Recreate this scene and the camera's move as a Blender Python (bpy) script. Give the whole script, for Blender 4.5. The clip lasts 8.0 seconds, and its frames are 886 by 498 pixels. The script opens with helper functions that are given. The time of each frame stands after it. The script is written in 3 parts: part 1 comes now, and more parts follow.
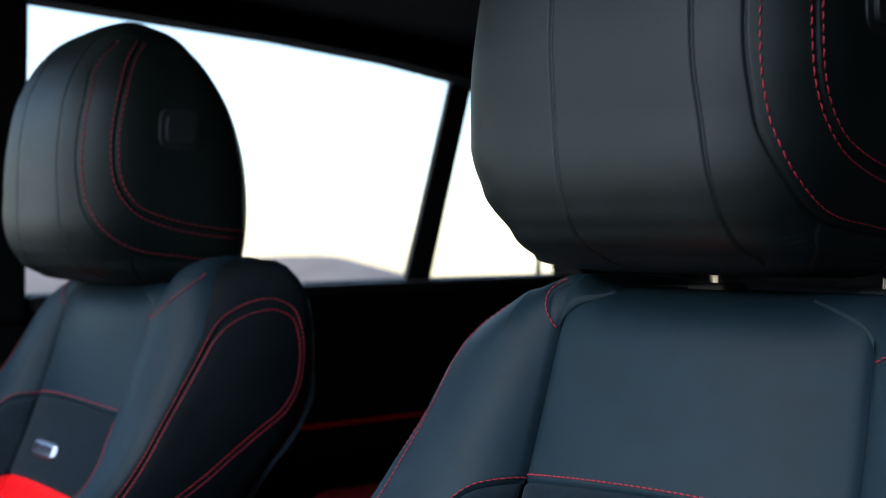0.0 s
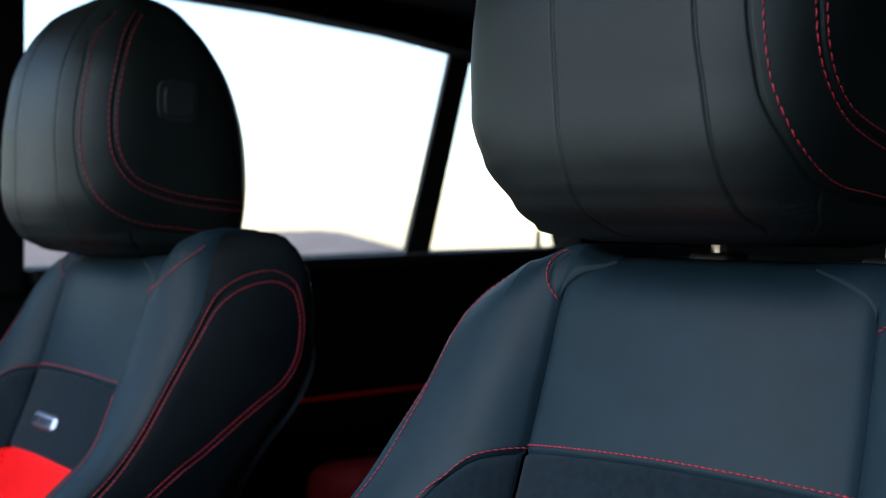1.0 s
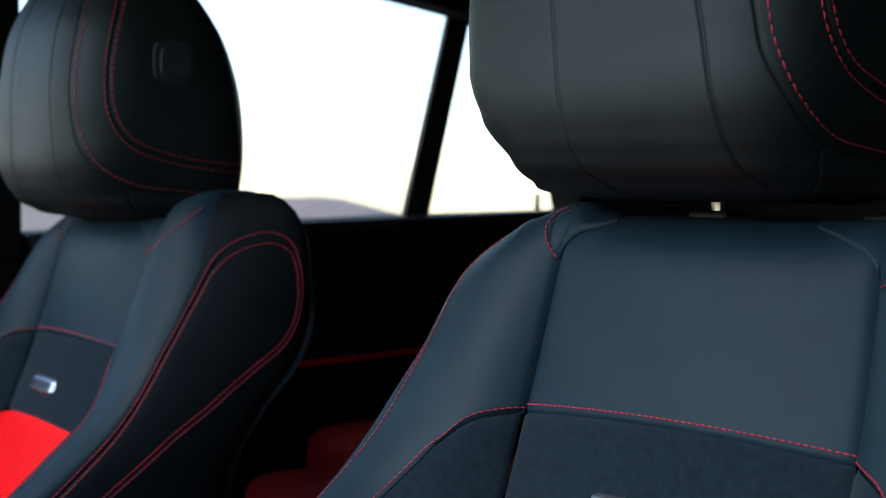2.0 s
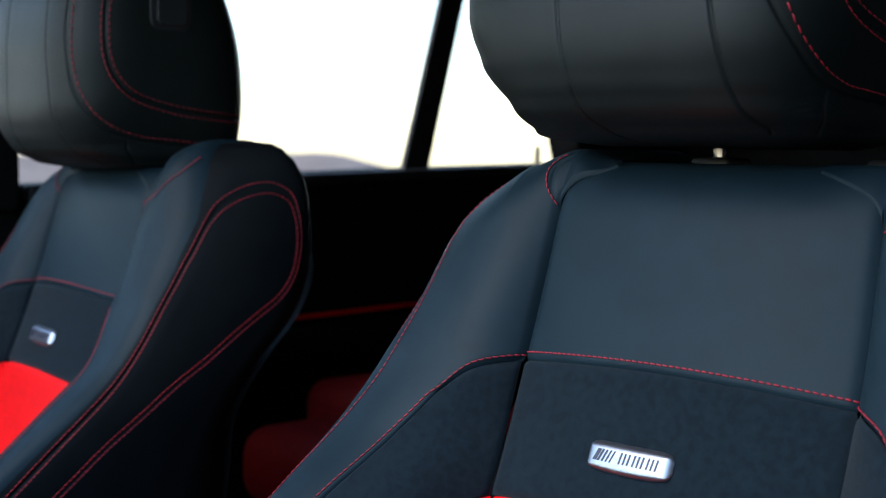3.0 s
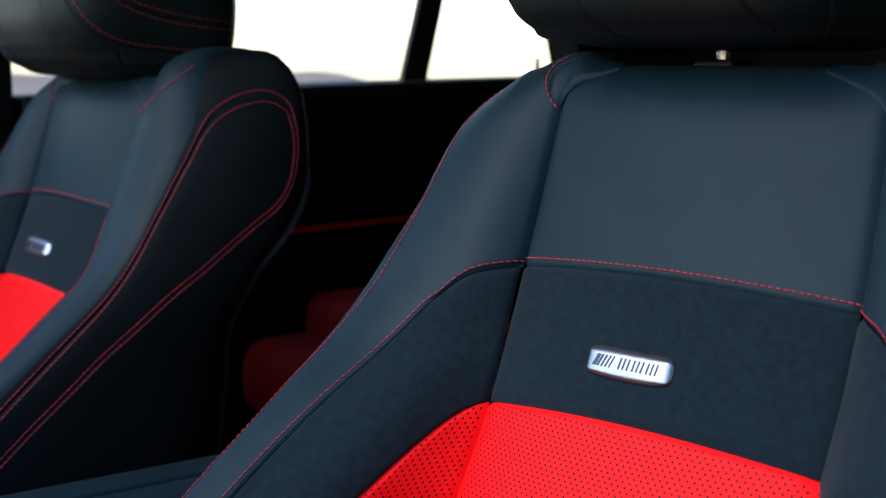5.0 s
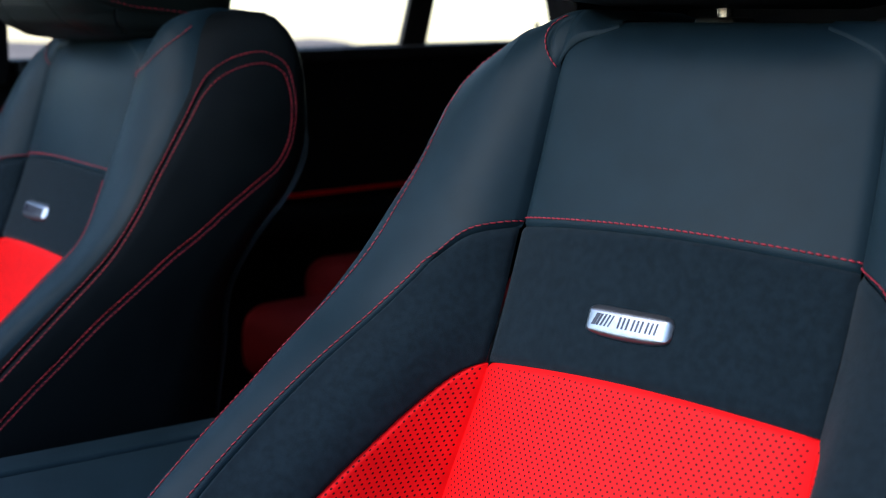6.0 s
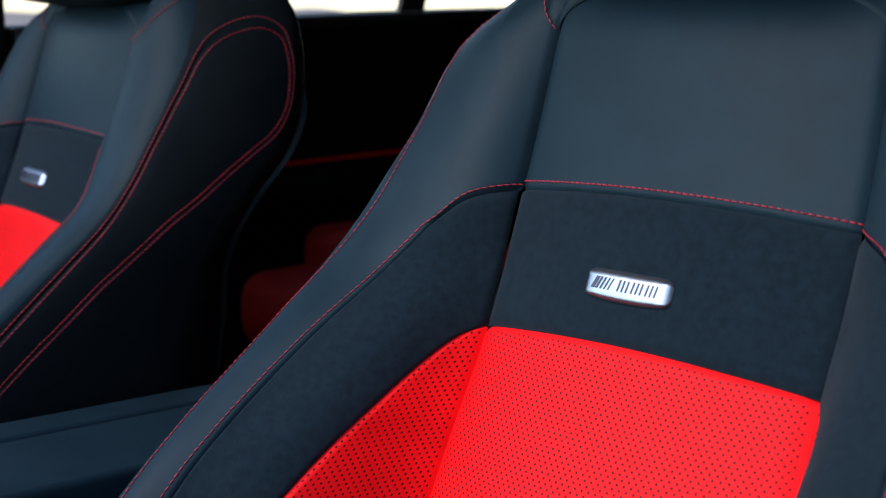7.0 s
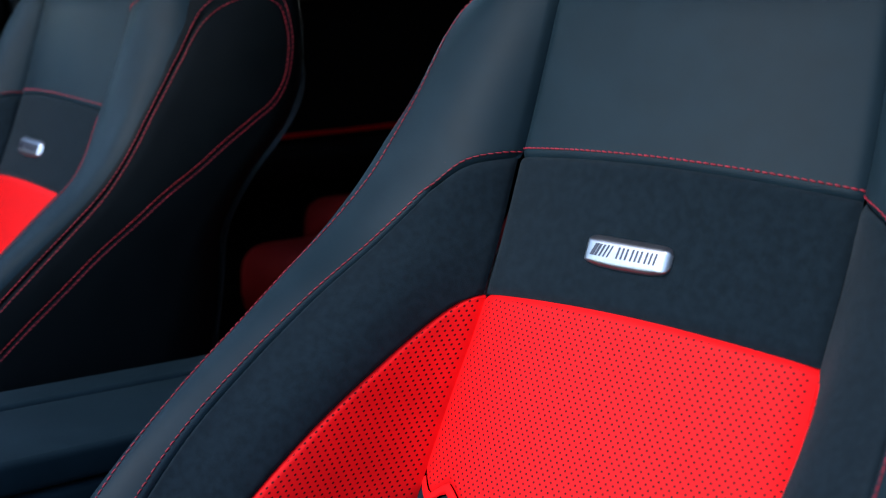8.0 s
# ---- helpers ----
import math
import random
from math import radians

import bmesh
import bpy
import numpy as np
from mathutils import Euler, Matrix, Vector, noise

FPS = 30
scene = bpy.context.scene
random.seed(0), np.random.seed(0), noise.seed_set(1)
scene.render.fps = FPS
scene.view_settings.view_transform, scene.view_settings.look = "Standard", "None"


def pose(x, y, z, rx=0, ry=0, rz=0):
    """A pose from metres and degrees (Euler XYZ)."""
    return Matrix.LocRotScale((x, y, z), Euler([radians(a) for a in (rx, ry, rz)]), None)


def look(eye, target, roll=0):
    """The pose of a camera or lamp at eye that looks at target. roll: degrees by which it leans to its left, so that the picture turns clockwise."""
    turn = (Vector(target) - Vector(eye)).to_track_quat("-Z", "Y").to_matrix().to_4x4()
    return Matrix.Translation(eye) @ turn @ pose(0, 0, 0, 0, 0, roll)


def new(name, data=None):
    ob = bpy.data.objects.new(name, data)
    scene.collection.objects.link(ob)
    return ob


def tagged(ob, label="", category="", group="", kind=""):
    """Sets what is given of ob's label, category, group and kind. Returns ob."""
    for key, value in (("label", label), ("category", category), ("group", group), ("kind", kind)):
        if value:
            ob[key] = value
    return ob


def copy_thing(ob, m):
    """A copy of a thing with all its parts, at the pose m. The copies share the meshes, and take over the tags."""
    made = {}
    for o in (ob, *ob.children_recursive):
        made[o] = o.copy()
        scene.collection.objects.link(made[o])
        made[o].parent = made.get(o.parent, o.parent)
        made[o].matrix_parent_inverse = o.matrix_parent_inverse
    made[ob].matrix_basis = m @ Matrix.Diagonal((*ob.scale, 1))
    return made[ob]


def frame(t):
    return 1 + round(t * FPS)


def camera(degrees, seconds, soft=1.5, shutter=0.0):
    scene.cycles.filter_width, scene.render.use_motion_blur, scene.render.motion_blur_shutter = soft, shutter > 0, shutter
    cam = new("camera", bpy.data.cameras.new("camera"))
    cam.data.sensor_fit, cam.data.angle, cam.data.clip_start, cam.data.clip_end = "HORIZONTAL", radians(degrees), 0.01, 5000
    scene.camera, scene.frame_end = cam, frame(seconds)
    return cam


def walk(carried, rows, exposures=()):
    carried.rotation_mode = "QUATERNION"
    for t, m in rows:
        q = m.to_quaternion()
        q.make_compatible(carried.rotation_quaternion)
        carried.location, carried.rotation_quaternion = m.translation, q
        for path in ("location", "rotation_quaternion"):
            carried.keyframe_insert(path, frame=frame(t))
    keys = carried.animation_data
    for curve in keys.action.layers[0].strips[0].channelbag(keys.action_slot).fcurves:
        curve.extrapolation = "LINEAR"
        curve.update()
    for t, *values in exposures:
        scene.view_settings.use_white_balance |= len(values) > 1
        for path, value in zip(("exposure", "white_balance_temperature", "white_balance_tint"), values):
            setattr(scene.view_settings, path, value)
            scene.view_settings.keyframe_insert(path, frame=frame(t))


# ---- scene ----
cam = camera(36.3, 8.0, soft=1.1)
PATH = [
    (0, (0.532, -0.732, 1.062), (-0.857, 0.706, 1.074), 1.5),
    (0.5, (0.53, -0.731, 1.061), (-0.858, 0.708, 1.056), 1.4),
    (1, (0.528, -0.729, 1.059), (-0.86, 0.711, 1.033), 1.4),
    (1.5, (0.526, -0.726, 1.057), (-0.861, 0.714, 1.007), 1.3),
    (3, (0.519, -0.718, 1.046), (-0.863, 0.721, 0.906), 1.2),
    (3.5, (0.517, -0.715, 1.044), (-0.863, 0.722, 0.866), 1.2),
    (4, (0.515, -0.712, 1.04), (-0.862, 0.724, 0.832), 1.1),
    (4.5, (0.513, -0.71, 1.038), (-0.861, 0.724, 0.803), 1.1),
    (6, (0.509, -0.704, 1.029), (-0.857, 0.724, 0.722), 1.0),
    (6.5, (0.508, -0.702, 1.027), (-0.855, 0.723, 0.697), 0.9),
    (7, (0.507, -0.702, 1.024), (-0.853, 0.723, 0.673), 0.9),
    (7.5, (0.506, -0.697, 1.02), (-0.854, 0.724, 0.654), 0.9),
    (8, (0.505, -0.695, 1.016), (-0.853, 0.723, 0.632), 1.0),
]
walk(cam, [(t, look(eye, target, roll)) for t, eye, target, roll in PATH])
cam.data.dof.use_dof = True
cam.data.dof.focus_distance = 0.95
cam.data.dof.aperture_fstop = 8.0

# ---- world, sun, exposure ----
world = bpy.data.worlds.new("sky")
scene.world = world
world.use_nodes = True
wn = world.node_tree.nodes
sky = wn.new("ShaderNodeTexSky")
sky.sky_type = "NISHITA"
sky.sun_disc = False
sky.sun_elevation, sky.sun_rotation = radians(41), radians(194.8)
sky.dust_density, sky.air_density, sky.ozone_density = 0.4, 1.2, 4.0
world.node_tree.links.new(sky.outputs["Color"], wn["Background"].inputs["Color"])
wn["Background"].inputs["Strength"].default_value = 0.33
sun = new("sun", bpy.data.lights.new("sun", "SUN"))
sun.data.energy, sun.data.angle, sun.data.color = 1.7, radians(38), (1.0, 0.985, 0.96)
sun.matrix_world = look((-18, -68, 61), (0, 0, 0))
scene.view_settings.exposure = 0.56


# ---- materials ----
def material(name, colour, rough=0.5, metal=0.0, spec=0.5, vary=0.15, scale=30.0, bump=0.0, bump_scale=600.0,
             sheen=0.0, grain="noise"):
    """A surface with a broad and a fine variation of colour and roughness, and a fine relief."""
    m = bpy.data.materials.new(name)
    m.use_nodes = True
    n, l = m.node_tree.nodes, m.node_tree.links
    b = n["Principled BSDF"]
    b.inputs["Metallic"].default_value = metal
    b.inputs["Specular IOR Level"].default_value = spec
    b.inputs["Sheen Weight"].default_value = sheen
    b.inputs["Sheen Roughness"].default_value = 0.5
    tc = n.new("ShaderNodeTexCoord")
    wide = n.new("ShaderNodeTexNoise")
    wide.inputs["Scale"].default_value = scale
    wide.inputs["Detail"].default_value = 6
    l.new(tc.outputs["Object"], wide.inputs["Vector"])
    ramp = n.new("ShaderNodeMix")
    ramp.data_type = "RGBA"
    ramp.inputs["A"].default_value = (*[c * (1 - vary) for c in colour], 1)
    ramp.inputs["B"].default_value = (*[min(1, c * (1 + vary)) for c in colour], 1)
    spread = n.new("ShaderNodeMapRange")
    spread.inputs["From Min"].default_value, spread.inputs["From Max"].default_value = 0.34, 0.66
    l.new(wide.outputs["Fac"], spread.inputs["Value"])
    l.new(spread.outputs["Result"], ramp.inputs["Factor"])
    l.new(ramp.outputs["Result"], b.inputs["Base Color"])
    rr = n.new("ShaderNodeMapRange")
    rr.inputs["To Min"].default_value, rr.inputs["To Max"].default_value = rough - 0.06, min(1.0, rough + 0.06)
    l.new(wide.outputs["Fac"], rr.inputs["Value"])
    l.new(rr.outputs["Result"], b.inputs["Roughness"])
    if bump:
        if grain == "hide":
            fine = n.new("ShaderNodeTexVoronoi")
            fine.feature = "DISTANCE_TO_EDGE"
            height = fine.outputs["Distance"]
        else:
            fine = n.new("ShaderNodeTexNoise")
            fine.inputs["Detail"].default_value = 4
            height = fine.outputs["Fac"]
        fine.inputs["Scale"].default_value = bump_scale
        l.new(tc.outputs["Object"], fine.inputs["Vector"])
        bp = n.new("ShaderNodeBump")
        bp.inputs["Strength"].default_value = bump
        bp.inputs["Distance"].default_value = 0.0006
        l.new(height, bp.inputs["Height"])
        l.new(bp.outputs["Normal"], b.inputs["Normal"])
    return m


def perforated(m, pitch=0.0051, hole=0.00086):
    """Rows of punched holes, laid out in metres over the panel's own cloth."""
    n, l = m.node_tree.nodes, m.node_tree.links
    b = n["Principled BSDF"]
    uv = n.new("ShaderNodeUVMap")
    uv.uv_map = "cloth"
    near = []
    for shift in (0.0, 0.5):
        add = n.new("ShaderNodeVectorMath")
        add.operation = "MULTIPLY_ADD"
        add.inputs[1].default_value = (1 / pitch, 1 / (pitch * 1.25), 0)
        add.inputs[2].default_value = (shift, shift, 0)
        l.new(uv.outputs["UV"], add.inputs[0])
        fr = n.new("ShaderNodeVectorMath")
        fr.operation = "FRACTION"
        l.new(add.outputs["Vector"], fr.inputs[0])
        off = n.new("ShaderNodeVectorMath")
        off.operation = "MULTIPLY_ADD"
        off.inputs[1].default_value = (pitch, pitch * 1.25, 0)
        off.inputs[2].default_value = (-pitch / 2, -pitch * 0.625, 0)
        l.new(fr.outputs["Vector"], off.inputs[0])
        ln = n.new("ShaderNodeVectorMath")
        ln.operation = "LENGTH"
        l.new(off.outputs["Vector"], ln.inputs[0])
        near.append(ln)
    least = n.new("ShaderNodeMath")
    least.operation = "MINIMUM"
    l.new(near[0].outputs["Value"], least.inputs[0])
    l.new(near[1].outputs["Value"], least.inputs[1])
    mr = n.new("ShaderNodeMapRange")
    mr.inputs["From Min"].default_value, mr.inputs["From Max"].default_value = hole * 0.7, hole * 1.15
    l.new(least.outputs["Value"], mr.inputs["Value"])
    mix = n.new("ShaderNodeMix")
    mix.data_type = "RGBA"
    mix.inputs["A"].default_value = (0.05, 0.003, 0.004, 1)
    old = b.inputs["Base Color"].links[0].from_socket
    rim = n.new("ShaderNodeAttribute")
    rim.attribute_name = "edge"
    plain = n.new("ShaderNodeMath")
    plain.operation = "LESS_THAN"
    plain.inputs[1].default_value = 0.0042
    l.new(rim.outputs["Fac"], plain.inputs[0])
    keep = n.new("ShaderNodeMath")
    keep.operation = "MAXIMUM"
    l.new(plain.outputs["Value"], keep.inputs[0])
    l.new(mr.outputs["Result"], keep.inputs[1])
    l.new(keep.outputs["Value"], mix.inputs["Factor"])
    l.new(old, mix.inputs["B"])
    l.new(mix.outputs["Result"], b.inputs["Base Color"])
    return m


# blue sky light is put into LEATHER's colour; HEAD_LEATHER, the same hide, goes without
LEATHER = material("black leather", (0.0088, 0.0192, 0.0260), 0.46, spec=0.11, vary=0.1, bump=0.25, bump_scale=1400, grain="hide")
HEAD_LEATHER = material("headrest leather", (0.0094, 0.0124, 0.0114), 0.46, spec=0.22, vary=0.1, bump=0.25, bump_scale=1400, grain="hide")
# leather of the backrest sides, darkened in its colour for the shade on them
SHADED_LEATHER = material("shaded black leather", (0.0038, 0.0052, 0.0060), 0.5, spec=0.12, vary=0.1, bump=0.25, bump_scale=1400, grain="hide")
SUEDE = material("charcoal suede", (0.0078, 0.0138, 0.0185), 0.95, spec=0.05, vary=0.18, scale=160, bump=0.6, bump_scale=2200, sheen=0.06)
RED = material("red leather", (0.86, 0.006, 0.008), 0.57, spec=0.11, vary=0.06, bump=0.2, bump_scale=1400, grain="hide")
RED_HOLES = perforated(material("perforated red leather", (0.86, 0.006, 0.008), 0.57, spec=0.11, vary=0.06, bump=0.2, bump_scale=1400, grain="hide"))
THREAD = material("red thread", (0.31, 0.009, 0.024), 0.6, vary=0.25, scale=200)
SHELL = material("black plastic", (0.012, 0.012, 0.013), 0.55, vary=0.2, bump=0.3, bump_scale=900)
TRIM = material("black door trim", (0.004, 0.004, 0.0045), 0.75, spec=0.12, vary=0.2, bump=0.3, bump_scale=900)
LINER = material("black headliner cloth", (0.004, 0.004, 0.0045), 0.95, spec=0.1, vary=0.2, bump=0.5, bump_scale=1500)
STEEL = material("brushed steel", (0.38, 0.39, 0.43), 0.36, metal=1.0, vary=0.06, scale=300, bump=0.1, bump_scale=2500)
CHROME = material("dark chrome", (0.30, 0.30, 0.31), 0.2, metal=1.0, vary=0.03)
INK = material("dark enamel", (0.03, 0.03, 0.05), 0.4, vary=0.1)
# red leather of the bench, with the rear cabin's shade put into its colour
BENCH = material("shaded red leather", (0.10, 0.003, 0.004), 0.6, spec=0.1, vary=0.1, bump=0.2, bump_scale=1400, grain="hide")
CARPET = material("black carpet", (0.006, 0.006, 0.006), 0.95, spec=0.1, vary=0.4, bump=1.0, bump_scale=1500)
HILL = material("hazy hillside", (0.31, 0.240, 0.20), 0.95, spec=0.0, vary=0.15, scale=0.01)
EARTH = material("pale dry earth", (0.26, 0.20, 0.16), 0.95, spec=0.1, vary=0.3, scale=0.4, bump=0.4, bump_scale=20)
GLASS = bpy.data.materials.new("clear glass")
GLASS.use_nodes = True
gb = GLASS.node_tree.nodes["Principled BSDF"]
gb.inputs["Transmission Weight"].default_value, gb.inputs["Roughness"].default_value, gb.inputs["IOR"].default_value = 1.0, 0.0, 1.08


# ---- helpers for meshes ----
def hermite(xs, ys):
    """A smooth line through few values; xs rising."""
    xs, ys = np.array(xs, float), np.array(ys, float)
    d = np.gradient(ys, xs)

    def at(x):
        x = np.clip(x, xs[0], xs[-1])
        i = np.clip(np.searchsorted(xs, x) - 1, 0, len(xs) - 2)
        h = xs[i + 1] - xs[i]
        t = (x - xs[i]) / h
        return ((2 * t**3 - 3 * t**2 + 1) * ys[i] + (t**3 - 2 * t**2 + t) * h * d[i]
                + (3 * t**2 - 2 * t**3) * ys[i + 1] + (t**3 - t**2) * h * d[i + 1])
    return at


def mesh_of(name, verts, faces, mat, uvs=None, smooth=True):
    me = bpy.data.meshes.new(name)
    me.from_pydata([tuple(map(float, v)) for v in verts], [], [tuple(map(int, f)) for f in faces])
    me.materials.append(mat)
    if uvs is not None:
        layer = me.uv_layers.new(name="cloth")
        idx = np.empty(len(me.loops), int)
        me.loops.foreach_get("vertex_index", idx)
        layer.data.foreach_set("uv", np.asarray(uvs, float)[idx].ravel())
    if smooth:
        me.polygons.foreach_set("use_smooth", [True] * len(me.polygons))
    me.update()
    return me


def part(name, me, parent, label=""):
    """Links one mesh under a thing or a part."""
    ob = new(name, me)
    ob.parent = parent
    return tagged(ob, label)


def thing(name, label, category, at=(0, 0, 0), group="", kind=""):
    ob = new(name)
    ob.location = at
    ob.empty_display_size = 0.1
    return tagged(ob, label, category, group, kind)


def even(n, sharp=0.6):
    """n + 1 values from 0 to 1, closer to one another at both ends."""
    t = np.linspace(0, 1, n + 1)
    return (1 - sharp) * t + sharp * (0.5 - 0.5 * np.cos(np.pi * t))


def grid_faces(n, m, flip=False, base=0):
    i, j = np.meshgrid(np.arange(n - 1), np.arange(m - 1), indexing="ij")
    a = (base + i * m + j).ravel()
    f = np.stack([a, a + 1, a + m + 1, a + m], 1)
    return f[:, ::-1] if flip else f


def normals(P, out):
    du, dv = np.gradient(P, axis=0), np.gradient(P, axis=1)
    N = np.cross(du, dv)
    N /= np.linalg.norm(N, axis=2, keepdims=True) + 1e-12
    if np.sum(N @ np.array(out, float)) < 0:
        N = -N
    return N


def tuck(P, out, edges="lrtb", depth=0.004, width=0.007, ways=()):
    """Rounds a cushion panel down into the seams along its edges. l r: first index, b t: second index; ways: the direction for an edge."""
    N = normals(P, out)
    du = np.linalg.norm(np.diff(P, axis=0), axis=2)
    dv = np.linalg.norm(np.diff(P, axis=1), axis=2)
    au = np.vstack([np.zeros(P.shape[1]), np.cumsum(du, 0)])
    av = np.hstack([np.zeros((P.shape[0], 1)), np.cumsum(dv, 1)])
    total, move = np.zeros(P.shape[:2]), np.zeros(P.shape)
    for e, d in (("l", au), ("r", au[-1:] - au), ("b", av), ("t", av[:, -1:] - av)):
        if e in edges:
            fall = np.clip(1 - d / width, 0, 1) ** 2
            total += fall
            move += fall[..., None] * (np.array(dict(ways)[e], float) if e in dict(ways) else -N)
    return P + depth * move / np.maximum(total, 1)[..., None]


DEEP = (0, 0.75, -0.22)
INWARD = (-0.75, 0.65, 0)


def edge_of(P, edges):
    """The distance of every point of a grid from the panel's edges."""
    au = np.vstack([np.zeros(P.shape[1]), np.cumsum(np.linalg.norm(np.diff(P, axis=0), axis=2), 0)])
    av = np.hstack([np.zeros((P.shape[0], 1)), np.cumsum(np.linalg.norm(np.diff(P, axis=1), axis=2), 1)])
    ways = {"l": au, "r": au[-1:] - au, "b": av, "t": av[:, -1:] - av}
    return np.min([ways[e] for e in edges], axis=0)


def weave(name, P, mat, out, uv=None, edge=None):
    """A mesh over a grid of points, its faces turned to the side out."""
    n, m = P.shape[:2]
    N = np.cross(np.gradient(P, axis=0), np.gradient(P, axis=1))
    flip = np.sum(N @ np.array(out, float)) > 0
    me = mesh_of(name, P.reshape(-1, 3), grid_faces(n, m, not flip), mat, None if uv is None else uv.reshape(-1, 2))
    if edge is not None:
        me.attributes.new("edge", "FLOAT", "POINT").data.foreach_set("value", edge.ravel())
    return me


def box_mesh(name, size, at, mat, bevel=0.01, segments=3, turn=None):
    bm = bmesh.new()
    bmesh.ops.create_cube(bm, size=1)
    bmesh.ops.scale(bm, vec=size, verts=bm.verts)
    if bevel:
        bmesh.ops.bevel(bm, geom=bm.edges[:], offset=bevel, segments=segments, profile=0.5, affect="EDGES")
    if turn is not None:
        bmesh.ops.transform(bm, matrix=turn, verts=bm.verts)
    bmesh.ops.translate(bm, vec=at, verts=bm.verts)
    me = bpy.data.meshes.new(name)
    bm.to_mesh(me)
    bm.free()
    me.materials.append(mat)
    me.polygons.foreach_set("use_smooth", [bevel > 0] * len(me.polygons))
    return me


def prism(name, outline, lo, hi, axis, mat, bevel=0.0):
    """An outline in the two other axes, drawn out along one axis from lo to hi."""
    bm = bmesh.new()
    put = {"x": lambda a, b, c: (c, a, b), "y": lambda a, b, c: (a, c, b), "z": lambda a, b, c: (a, b, c)}[axis]
    low = [bm.verts.new(put(a, b, lo)) for a, b in outline]
    top = [bm.verts.new(put(a, b, hi)) for a, b in outline]
    bm.faces.new(low)
    bm.faces.new(top)
    for i in range(len(low)):
        k = (i + 1) % len(low)
        bm.faces.new((low[i], low[k], top[k], top[i]))
    bmesh.ops.recalc_face_normals(bm, faces=bm.faces)
    if bevel:
        bmesh.ops.bevel(bm, geom=bm.edges[:], offset=bevel, segments=2, profile=0.5, affect="EDGES")
    me = bpy.data.meshes.new(name)
    bm.to_mesh(me)
    bm.free()
    me.materials.append(mat)
    return me


def resample(line, step):
    line = np.asarray(line, float)
    s = np.concatenate([[0], np.cumsum(np.linalg.norm(np.diff(line, axis=0), axis=1))])
    k = max(2, int(round(s[-1] / step)))
    q = np.linspace(0, s[-1], k + 1)
    return np.stack([np.interp(q, s, line[:, i]) for i in range(3)], 1)


def stitches(name, lines, pitch=0.0062, dash=0.0045, radius=0.00068, mat=None, slant=0.1):
    """Short threads along lines of (points, normals); each thread is a small spindle that dips into the leather at both ends."""
    verts, faces = [], []
    rng = random.Random(7)
    for line, norm in lines:
        pts = resample(line, pitch)
        nn = resample(norm, 1e9) if len(norm) == 2 else None
        s0 = np.linspace(0, 1, len(line))
        nrm = np.stack([np.interp(np.linspace(0, 1, len(pts)), s0, np.asarray(norm)[:, i]) for i in range(3)], 1) if nn is None else np.repeat(np.asarray(norm)[:1], len(pts), 0)
        for a, b, n in zip(pts[:-1], pts[1:], nrm[:-1]):
            t = (b - a) / (np.linalg.norm(b - a) + 1e-9)
            n = n / (np.linalg.norm(n) + 1e-9)
            side = np.cross(t, n)
            t = t + side * (slant + rng.uniform(-0.05, 0.05))
            t /= np.linalg.norm(t)
            side = np.cross(t, n)
            base = len(verts)
            mid = (a + b) / 2
            for k, (u, r, up) in enumerate(((-0.5, 0.35, -0.0005), (-0.3, 1, 0.0002), (0.3, 1, 0.0002), (0.5, 0.35, -0.0005))):
                c = mid + t * dash * u + n * up
                for j in range(5):
                    w = 2 * math.pi * j / 5
                    verts.append(c + (side * math.cos(w) + n * math.sin(w)) * radius * r)
            for k in range(3):
                for j in range(5):
                    j2 = (j + 1) % 5
                    faces.append((base + k * 5 + j, base + k * 5 + j2, base + k * 5 + 5 + j2, base + k * 5 + 5 + j))
    return mesh_of(name, verts, faces, mat or THREAD)


# ---- the front seat: lines of its shape, in metres from the seat's middle, over the height z ----
FLOOR = 0.30
HS = hermite((0.50, 0.65, 0.72, 0.80, 0.90, 1.00, 1.06), (0.135, 0.135, 0.134, 0.130, 0.131, 0.127, 0.124))
YS = hermite((0.50, 0.65, 0.72, 0.80, 0.90, 1.00, 1.06), (-0.125, -0.072, -0.040, -0.004, 0.034, 0.061, 0.075))
HC = hermite((0.50, 0.62, 0.68, 0.72, 0.76, 0.80, 0.84, 0.88, 0.93, 1.00, 1.06), (0.240, 0.234, 0.230, 0.228, 0.222, 0.212, 0.196, 0.175, 0.176, 0.174, 0.168))
YC = hermite((0.50, 0.62, 0.68, 0.72, 0.76, 0.80, 0.84, 0.88, 0.93, 1.00, 1.06), (-0.32, -0.262, -0.220, -0.183, -0.137, -0.088, -0.037, -0.006, 0.016, 0.048, 0.072))
HE = hermite((0.50, 0.62, 0.66, 0.70, 0.75, 0.78, 0.81, 0.84, 0.87, 0.90, 0.93, 0.96, 0.99, 1.06), (0.280, 0.278, 0.276, 0.274, 0.271, 0.268, 0.265, 0.259, 0.253, 0.247, 0.241, 0.237, 0.233, 0.178))
YE = hermite((0.50, 0.62, 0.66, 0.70, 0.75, 0.78, 0.81, 0.84, 0.87, 0.90, 0.93, 0.96, 0.99, 1.06), (-0.33, -0.268, -0.236, -0.195, -0.138, -0.103, -0.069, -0.038, -0.012, 0.009, 0.031, 0.049, 0.064, 0.085))
BULGE = 0.018
Z_STITCH, Z_RED = 0.902, 0.803
BOTTOM = 0.50
ZTOP = hermite((0.0, 1.0, 1.5, 1.75, 2.0), (1.043, 1.042, 1.043, 1.043, 1.041))
RADIUS = 0.040
BACK = 0.205
